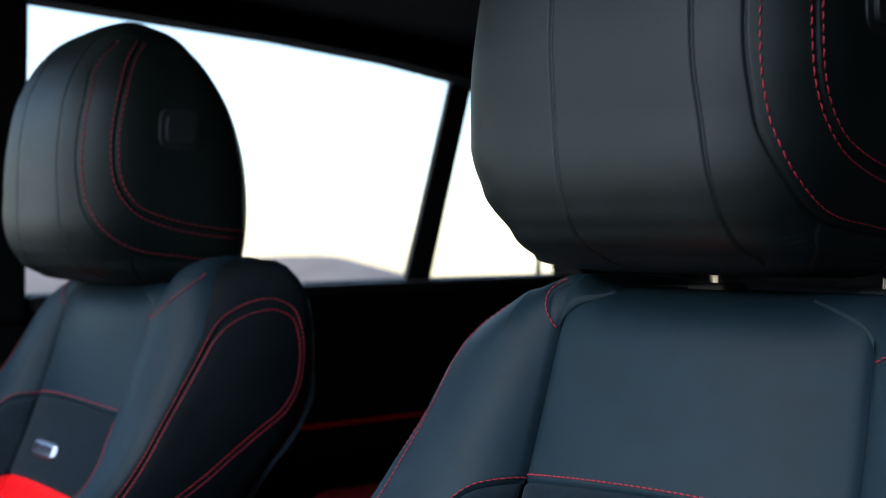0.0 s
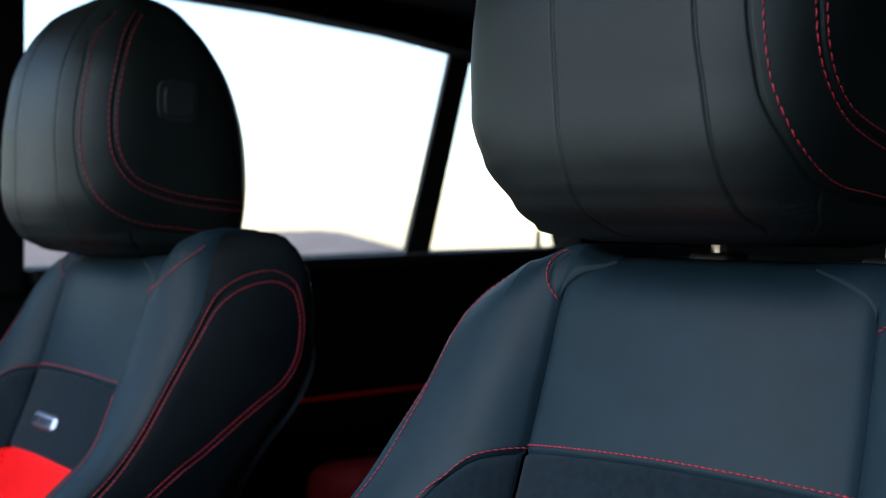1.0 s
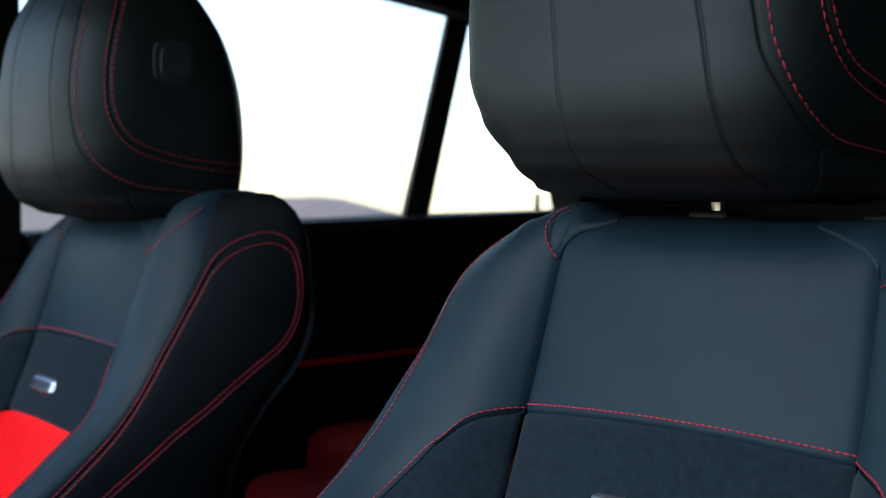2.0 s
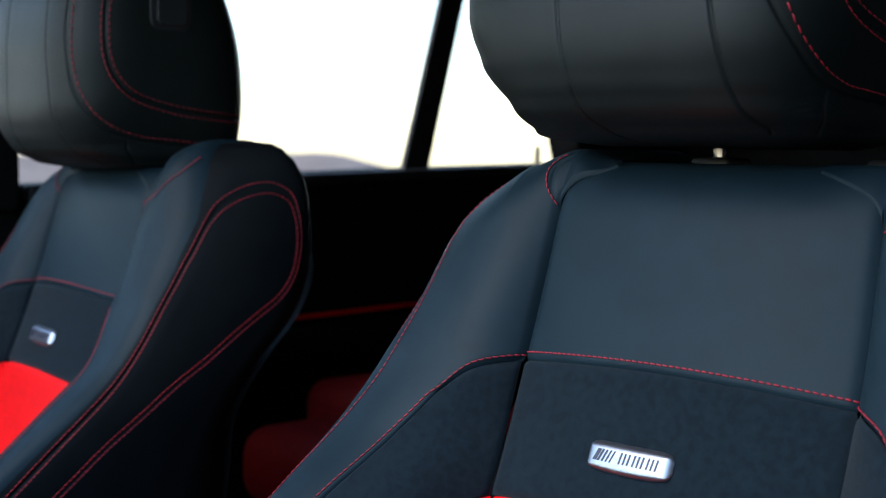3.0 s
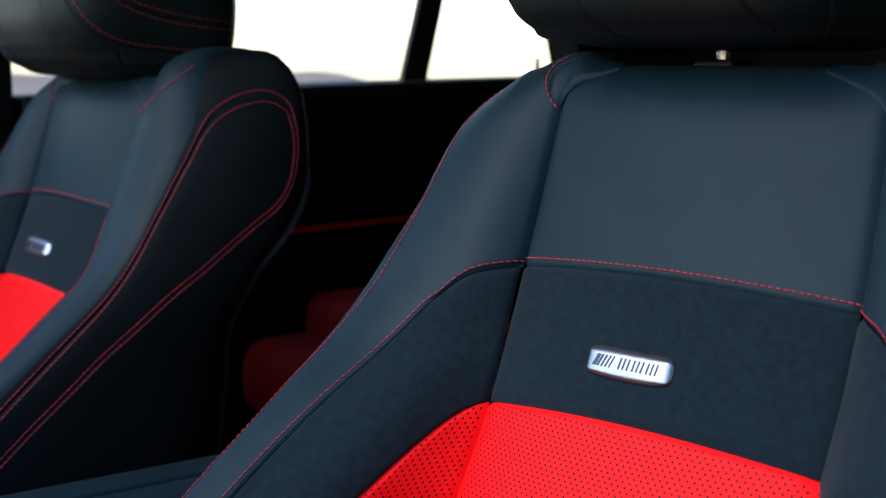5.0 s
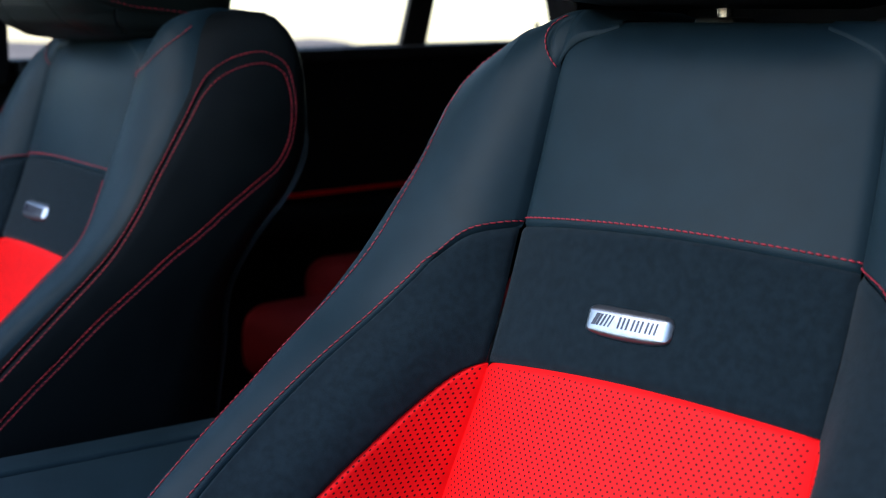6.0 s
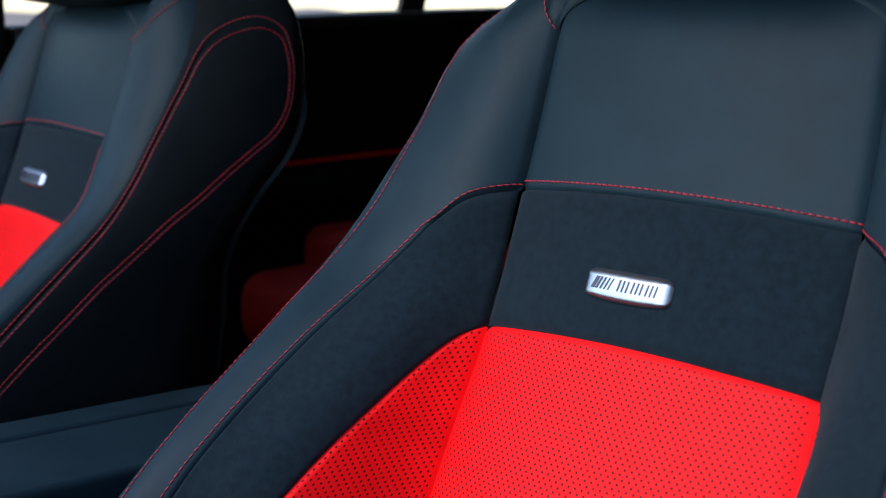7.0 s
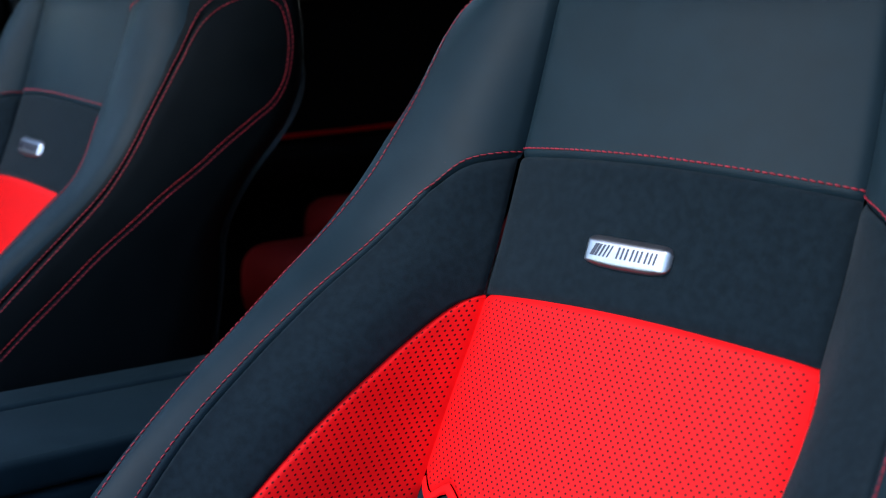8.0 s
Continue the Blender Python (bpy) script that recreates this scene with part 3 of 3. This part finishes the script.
H_X = -0.022


def head_at(th, z):
    """A point of the headrest at the angle th (0: outer side, a quarter back: front) and height z."""
    c, s = np.cos(th), np.sin(th)
    # the outer front corner is squarer than the others
    e = 2 / np.where((c > 0) & (s < 0), H_POW_OUTER, H_POW)
    yf, yr = H_FRONT(z), H_REAR(z)
    w = H_HALF(z) - np.maximum(H_WAIST(z), 0) * np.clip(-3 * c, 0, 1) + H_FULL(z) * np.clip(s, 0, 1) * np.clip(3 * c, 0, 1)
    x = w * np.sign(c) * np.abs(c) ** e
    y = (yf + yr) / 2 + (yr - yf) / 2 * np.sign(s) * np.abs(s) ** e
    return np.stack([H_X + x, y, z + 0 * x], -1)


def head_side(y, z, sgn=1):
    """The point on the headrest's side at depth y and height z, from its middle; sgn 1: the outer side."""
    y, z = np.broadcast_arrays(np.asarray(y, float), np.asarray(z, float))
    th = (0.0 if sgn > 0 else math.pi) + sgn * np.linspace(-math.pi / 2, math.pi / 2, 1201)
    x = []
    for a, b in zip(y, z):
        p = head_at(th, np.full(1201, b))
        x.append(abs(np.interp(a, p[:, 1], p[:, 0]) - H_X))
    return np.stack([np.array(x), y, z], -1)


def head_front(h, z):
    """The point on the headrest's front at h beside its middle and height z."""
    th = np.linspace(math.pi, 2 * math.pi, 1201)
    y = []
    for a, b in zip(h, z):
        p = head_at(th, np.full(1201, b))
        y.append(np.interp(a + H_X, p[:, 0], p[:, 1]))
    return np.stack([h, np.array(y), z], -1)


def bowed(zs, ys, n=160):
    """A line on the headrest's side through places (z, y)."""
    s = np.linspace(0, 1, len(zs))
    t = np.linspace(0, 1, n)
    z, y = hermite(s, zs)(t), hermite(s, ys)(t)
    return head_side(np.maximum(y, H_FRONT(z) + 0.006), z)


def build_headrest(seat):
    # columns evenly spaced round the girth
    th = np.linspace(0, 2 * math.pi, 4001)
    ring = head_at(th, np.full(4001, 1.2))
    girth = np.concatenate([[0], np.cumsum(np.linalg.norm(np.diff(ring, axis=0), axis=1))])
    th = np.interp(np.linspace(0, girth[-1], 861)[:-1], girth, th)
    zz = HZ[0] + (HZ[-1] - HZ[0]) * even(260, 0.6)
    P = head_at(th[:, None], zz[None])
    # normals by a closed ring
    du = np.roll(P, -1, 0) - np.roll(P, 1, 0)
    dv = np.gradient(P, axis=1)
    N = np.cross(du, dv)
    N /= np.linalg.norm(N, axis=2, keepdims=True) + 1e-12
    mid = np.array([H_X, 0.075, 1.18])
    if np.sum(N * (P - mid)) < 0:
        N = -N
    outer = bowed((1.330, 1.300, 1.260, 1.220, 1.190, 1.165, 1.140, 1.118, 1.102, 1.0935, 1.0905, 1.0875, 1.086),
                  (0.017, -0.008, -0.021, -0.0275, -0.0295, -0.0280, -0.0228, -0.010, 0.014, 0.045, 0.082, 0.119, 0.165))
    welt = bowed((1.328, 1.298, 1.258, 1.220, 1.190, 1.163, 1.136, 1.114, 1.0965, 1.088, 1.0845, 1.0825, 1.081),
                 (0.013, -0.012, -0.025, -0.0315, -0.0335, -0.0318, -0.0272, -0.0135, 0.010, 0.042, 0.080, 0.119, 0.165))
    inner = bowed((1.330, 1.303, 1.262, 1.2214, 1.189, 1.1688, 1.1515, 1.1373, 1.1287, 1.122, 1.118, 1.116),
                  (0.040, 0.020, 0.006, -0.0008, -0.0010, 0.003, 0.0129, 0.030, 0.0555, 0.089, 0.13, 0.175))
    seams = []
    for sgn in (1, -1):
        for line in (welt, inner):
            line = head_side(line[:, 1] + (0.032 if sgn < 0 else 0.0), line[:, 2], sgn)
            seams.append((line * np.array([sgn, 1, 1]) + np.array([H_X, 0, 0]), 1.0))
    # the short gathered seam below the outer corner, with creases that run into it
    gather = through_points(((0.029, 1.0880), (0.031, 1.0790), (0.046, 1.0625)), 30)
    seams.append((head_side(gather[:, 0], gather[:, 1]) + np.array([H_X, 0, 0]), 1.3))
    for z, y in ((1.0855, 0.002), (1.0825, 0.000), (1.0790, 0.004), (1.0760, 0.012)):
        ys = np.linspace(y, 0.0295, 14)
        seams.append((head_side(ys, z - 0.0035 * np.linspace(1, 0, 14) ** 2) + np.array([H_X, 0, 0]), 0.22))
    for zs, hs in (((1.058, 1.076, 1.096, 1.129, 1.178, 1.235, 1.345), (-0.008, -0.0137, -0.0162, -0.0210, -0.0278, -0.0345, -0.0360)),
                   ((1.062, 1.070, 1.085, 1.108, 1.142, 1.178, 1.223, 1.345), (0.102, 0.0985, 0.0960, 0.0930, 0.0875, 0.0806, 0.0752, 0.060))):
        z = np.linspace(zs[0], 1.345, 140)
        h = np.clip(hermite(zs, hs)(z), -H_HALF(z) * 0.8, H_HALF(z) * 0.86)
        seams.append((head_front(h, z) + np.array([H_X, 0, 0]), 0.9))
    dip = np.zeros(P.shape[:2])
    flat = P.reshape(-1, 3)
    for line, deep in seams:
        best = np.full(len(flat), 9.0)
        near = np.where(np.all((flat > line.min(0) - 0.005) & (flat < line.max(0) + 0.005), axis=1))[0]
        for q in resample(line, 0.001):
            best[near] = np.minimum(best[near], ((flat[near] - q) ** 2).sum(1))
        dip = np.maximum(dip, deep * np.exp(-best / 0.0010**2).reshape(dip.shape))
    P = P - N * (0.0030 * dip)[..., None]
    n, m = P.shape[:2]
    faces = []
    for i in range(n):
        k = (i + 1) % n
        for j in range(m - 1):
            faces.append((i * m + j, k * m + j, k * m + j + 1, i * m + j + 1))
    faces.append([i * m for i in range(n)][::-1])
    faces.append([i * m + m - 1 for i in range(n)])
    verts = lower(P.reshape(-1, 3))
    head = part("headrest", mesh_of("headrest", verts, faces, HEAD_LEATHER), seat, "black leather headrest with red stitched sides")
    sew = []
    for sgn in (1, -1):
        for line, off in ((outer, 0.0), (inner, -0.0046), (inner, 0.0046)):
            d = np.gradient(line, axis=0)
            d /= np.linalg.norm(d, axis=1, keepdims=True)
            nn = line - np.array([0, 0.075, 1.18])
            nn[:, 2] *= 0.3
            nn /= np.linalg.norm(nn, axis=1, keepdims=True)
            side = np.cross(d, nn)
            L = line + side * off * -1
            # back onto the surface
            L[:, 1] += 0.032 if sgn < 0 else 0.0
            L = head_side(np.maximum(L[:, 1], H_FRONT(L[:, 2]) + 0.004), L[:, 2], sgn)
            flipm = np.array([sgn, 1, 1])
            sew.append((lower(L * flipm + np.array([H_X, 0, 0])) + nn * flipm * 0.0006, nn * flipm))
    tagged(part("headrest_stitching", stitches("headrest_stitching", sew, 0.0074, 0.0058, 0.00062), head, "red stitching"), kind="stuff")
    # release button on the outer side
    for sgn in (1,):
        c = head_side(np.array([0.072]), np.array([1.231]))[0]
        at = Vector((c[0] * sgn + H_X - 0.001, c[1], c[2] - FLOOR))
        def pad(w, h, power=4.0, n=28):
            a = np.linspace(0, 2 * math.pi, n, endpoint=False)
            c, d = np.cos(a), np.sin(a)
            return [(at.y + w * np.sign(p) * abs(p) ** (2 / power), at.z + h * np.sign(q) * abs(q) ** (2 / power)) for p, q in zip(c, d)]
        part("button_rim", prism("button_rim", pad(0.025, 0.023), at.x - 0.008, at.x + 0.0035, "x", SHELL, 0.0012), head, "black plastic release button surround")
        part("button", prism("button", pad(0.018, 0.017), at.x - 0.006, at.x + 0.0075, "x", SHELL, 0.0012), head, "black plastic release button")
    for x in (-0.046, 0.094):
        bm = bmesh.new()
        bmesh.ops.create_cone(bm, cap_ends=True, segments=20, radius1=0.006, radius2=0.006, depth=0.16, matrix=pose(x, 0.155, 1.02 - FLOOR))
        me = bpy.data.meshes.new("post")
        bm.to_mesh(me)
        bm.free()
        me.materials.append(CHROME)
        part("post", me, head, "chrome headrest post")
        part("collar", box_mesh("collar", (0.034, 0.034, 0.014), (x, 0.155, 1.041 - FLOOR), SHELL, 0.004), seat, "black plastic post collar")


def build_cushion(seat):
    """The seat cushion: a long pad with raised bolsters, on a plastic base."""
    u = even(48)[:, None] * 2 - 1
    v = even(40)[None]
    y = -0.56 + 0.50 * v
    z = 0.50 - 0.02 * v + 0.045 * np.clip(np.abs(u) - 0.62, 0, 1) / 0.38 - 0.05 * np.clip(0.15 - v, 0, 1) ** 2 / 0.0225
    z = z - 0.09 * np.clip(np.abs(u) - 0.9, 0, 1) / 0.1
    P = np.stack(np.broadcast_arrays(u * 0.25, y, z), -1)
    part("cushion", weave("cushion", lower(P), LEATHER, (0, 0, 1)), seat, "black leather seat cushion")
    part("seat_base", box_mesh("seat_base", (0.46, 0.50, 0.14), (0, -0.30, 0.38 - FLOOR), SHELL, 0.03), seat, "black plastic seat base")
    for x in (-0.19, 0.19):
        part("rail", box_mesh("rail", (0.05, 0.52, 0.02), (x, -0.28, 0.311 - FLOOR), SHELL, 0.004), seat)


# ---- the car's body ----
CX = 0.013
WALL = -1.28
MID = -0.40
NEAR = 0.66


def structure(name, me, label, category):
    return tagged(new(name, me), label, category, kind="structure")


# far side: door below the belt, frame above it, and the glass
def build_far_side():
    side = structure("wall_far", prism("wall_far", [(-0.913, 0.241), (1.941, 0.241), (1.941, 1.044), (1.047, 1.017), (0.272, 0.987), (-0.913, 0.952)], WALL - 0.09, WALL, "x", TRIM, 0.006),
                     "black door trim below the side windows", "door trim")
    part("belt_rail", prism("belt_rail", [(0.272, 0.968), (1.887, 1.025), (1.887, 1.046), (0.272, 0.989)], WALL, WALL + 0.02, "x", SHELL, 0.004), side)
    part("door_line", prism("door_line", [(0.433, 0.748), (1.349, 0.765), (1.349, 0.771), (0.433, 0.755)], WALL + 0.001, WALL + 0.008, "x", RED, 0.0015), side, "thin red trim line on the door")
    part("armrest", box_mesh("armrest", (0.07, 0.62, 0.06), (WALL + 0.035, 0.78, 0.715), TRIM, 0.02), side, "black door armrest")
    structure("roof_rail_far", prism("roof_rail_far", [(-0.913, 1.318), (-0.267, 1.410), (0.272, 1.415), (0.703, 1.418), (0.972, 1.412), (1.166, 1.398), (1.456, 1.351), (1.941, 1.157), (1.941, 1.534), (-0.913, 1.534)], WALL - 0.004, WALL + 0.06, "x", LINER, 0.0),
              "black cloth roof rail above the side windows", "roof rail")
    structure("pillar_far", prism("pillar_far", [(0.110, 0.952), (0.255, 0.952), (0.245, 1.448), (0.100, 1.448)], WALL - 0.05, WALL + 0.03, "x", LINER, 0.008),
              "black cloth covered pillar between the doors", "pillar")
    structure("window_bar", prism("window_bar", [(1.043, 0.995), (1.110, 0.995), (1.228, 1.426), (1.166, 1.426)], WALL - 0.016, WALL - 0.004, "x", SHELL, 0.004),
              "slanted black window bar", "window bar")
    structure("pillar_rear_far", prism("pillar_rear_far", [(1.564, 0.995), (1.941, 0.995), (1.941, 1.480), (1.403, 1.480)], WALL - 0.06, WALL + 0.02, "x", LINER, 0.0),
              "black rear pillar", "pillar")
    for name, lo, hi, label in (("window_1", 0.25, 1.085, "clear side window pane of the rear door"), ("window_2", 1.10, 1.60, "clear small quarter window pane"),
                                ("window_3", -0.91, 0.11, "clear side window pane of the front door")):
        pane = structure(name, prism(name, [(lo, 0.93), (hi, 0.93), (hi, 1.46), (lo, 1.46)], WALL - 0.030, WALL - 0.026, "x", GLASS), label, "window")
        pane.visible_shadow = False
    pin = new("lock_pin", None)
    pin.location = (WALL + 0.004, 1.426, 1.033)
    tagged(pin, "slim black lock pin standing on the door sill", "lock pin")
    bm = bmesh.new()
    bmesh.ops.create_cone(bm, cap_ends=True, segments=14, radius1=0.006, radius2=0.0045, depth=0.034, matrix=pose(0, 0, 0.017))
    me = bpy.data.meshes.new("stem")
    bm.to_mesh(me)
    bm.free()
    me.materials.append(SHELL)
    part("stem", me, pin)


build_far_side()
structure("ceiling", prism("ceiling", [(-0.34, 1.45), (-0.16, 1.47), (1.95, 1.45), (1.95, 1.50), (-0.16, 1.52), (-0.34, 1.50)], WALL - 0.05, NEAR, "x", LINER), "black cloth headliner", "headliner")
structure("floor", box_mesh("floor", (2.1, 3.6, 0.05), (MID, 0.20, FLOOR - 0.025), CARPET, 0), "black carpeted car floor", "floor")
structure("wall_rear", box_mesh("wall_rear", (2.1, 0.05, 1.25), (MID, 1.97, 0.90), TRIM, 0), "black rear wall of the cabin", "wall")
# added out of view beside the camera, to keep side light off the seats
structure("shade_wall_near", prism("shade_wall_near", [(-1.5, 0.30), (1.95, 0.30), (1.95, 1.50), (-0.42, 1.50), (-0.50, 0.85), (-1.5, 0.80)], NEAR, NEAR + 0.06, "x", TRIM), "unseen black wall that holds back light from the near side", "wall")
structure("wall_front", box_mesh("wall_front", (2.1, 0.06, 0.62), (MID, -1.52, 0.59), TRIM, 0), "plain black front wall under the windscreen", "wall")

# outside
def build_ground():
    """A gentle rise with the car on its top: one sheet that falls away on all sides."""
    radii = [0.0, 6, 20, 60, 150, 400, 1000, 2000, 4000]
    verts, faces = [(0.0, 0.0, 0.0)], []
    n = 96
    for k, r in enumerate(radii[1:]):
        for i in range(n):
            a = 2 * math.pi * i / n
            rough = 0.003 * r * noise.noise((math.cos(a) * 2 + k, math.sin(a) * 2, 0.5)) if r > 10 else 0.0
            verts.append((r * math.cos(a), r * math.sin(a), -0.028 * max(0, r - 4) + rough))
    for i in range(n):
        faces.append((0, 1 + i, 1 + (i + 1) % n))
    for k in range(len(radii) - 2):
        for i in range(n):
            a, b = 1 + k * n + i, 1 + k * n + (i + 1) % n
            faces.append((a, a + n, b + n, b))
    return structure("ground", mesh_of("ground", verts, faces, EARTH), "pale dry open ground falling away", "ground")


def build_hills():
    """A ring of low hills: the height of the skyline over the compass."""
    skyline = hermite((0, 60, 110, 131, 135.5, 137, 139, 141, 145, 150, 158, 180, 240, 300, 360),
                      (-1.0, -0.9, -1.0, -0.95, -0.75, -0.35, 0.0, -0.12, -0.5, -0.35, -0.5, -0.8, -1.0, -0.9, -1.0))
    n, m = 720, 12
    verts, faces = [], []
    for i in range(n):
        deg = 360 * i / n
        a = radians(deg)
        ridge = 1800 * math.tan(radians(float(skyline(deg)) + 0.06 * noise.noise((deg * 0.9, 0.3, 0)) + 0.03 * noise.noise((deg * 2.7, 2.0, 0))))
        for j in range(m):
            t = j / (m - 1)
            r = 1500 + 600 * t
            z = -62 + (ridge + 62) * math.sin(math.pi * min(1.0, t * 1.0)) ** 0.8 + 1.5 * noise.noise((i * 0.5, j * 0.9, 5)) * math.sin(math.pi * t)
            verts.append((r * math.cos(a), r * math.sin(a), z))
    for i in range(n):
        k = (i + 1) % n
        for j in range(m - 1):
            faces.append((i * m + j, k * m + j, k * m + j + 1, i * m + j + 1))
    return structure("backdrop", mesh_of("backdrop", verts, faces, HILL), "pale hazy hills on the horizon", "hills")


build_ground()
build_hills()

# ---- things in the car ----
seat = build_seat()
other = copy_thing(seat, pose(-0.870, 0.078, FLOOR - 0.02, 0, 0, -9.1))
for piece in other.children:
    if piece.name.startswith("headrest"):
        # turned a little in its guides, and pushed farther down
        piece.matrix_basis = pose(H_X + 0.004, 0.098, -0.015, 0, 0, 1.5) @ pose(-H_X, -0.085, 0)


def build_console():
    c = thing("centre_console", "black leather centre armrest between the front seats", "armrest", (-0.44, -0.15, FLOOR - 0.006))
    c.rotation_euler.x = radians(-2)
    body = part("console_body", box_mesh("console_body", (0.172, 0.80, 0.347), (0, -0.05, 0.1735), LEATHER, 0.006), c)
    part("armrest_lid", box_mesh("armrest_lid", (0.123, 0.80, 0.027), (0.0255, -0.05, 0.3635), LEATHER, 0.006, 4), c, "black leather armrest lid")
    part("armrest_lid", box_mesh("armrest_lid", (0.046, 0.80, 0.027), (-0.064, -0.05, 0.3635), LEATHER, 0.006, 4), c, "black leather armrest lid")
    line = np.stack([np.full(20, 0.0866), np.linspace(-0.40, 0.30, 20), np.full(20, 0.300)], 1)
    tagged(part("console_stitching", stitches("console_stitching", [(line, np.tile((1.0, 0, 0), (20, 1)))]), body, "red stitching"), kind="stuff")


build_console()


def build_bench():
    b = thing("rear_bench", "red leather rear bench in the dark rear cabin", "rear seat", (MID, 1.1, FLOOR))
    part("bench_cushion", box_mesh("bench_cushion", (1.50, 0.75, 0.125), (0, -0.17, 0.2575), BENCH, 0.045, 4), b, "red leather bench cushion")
    part("bench_base", box_mesh("bench_base", (1.46, 0.66, 0.20), (0, -0.15, 0.10), CARPET, 0.02), b, "black carpeted bench base")
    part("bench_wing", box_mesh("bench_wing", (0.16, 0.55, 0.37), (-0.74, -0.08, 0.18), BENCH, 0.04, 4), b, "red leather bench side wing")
    # the backrest takes the darker trim colour in place of the shade behind the seats
    part("bench_back", box_mesh("bench_back", (1.60, 0.16, 0.62), (0, 0.46, 0.42), TRIM, 0.05, 4, pose(0, 0, 0, -14)), b, "black leather bench backrest")


build_bench()
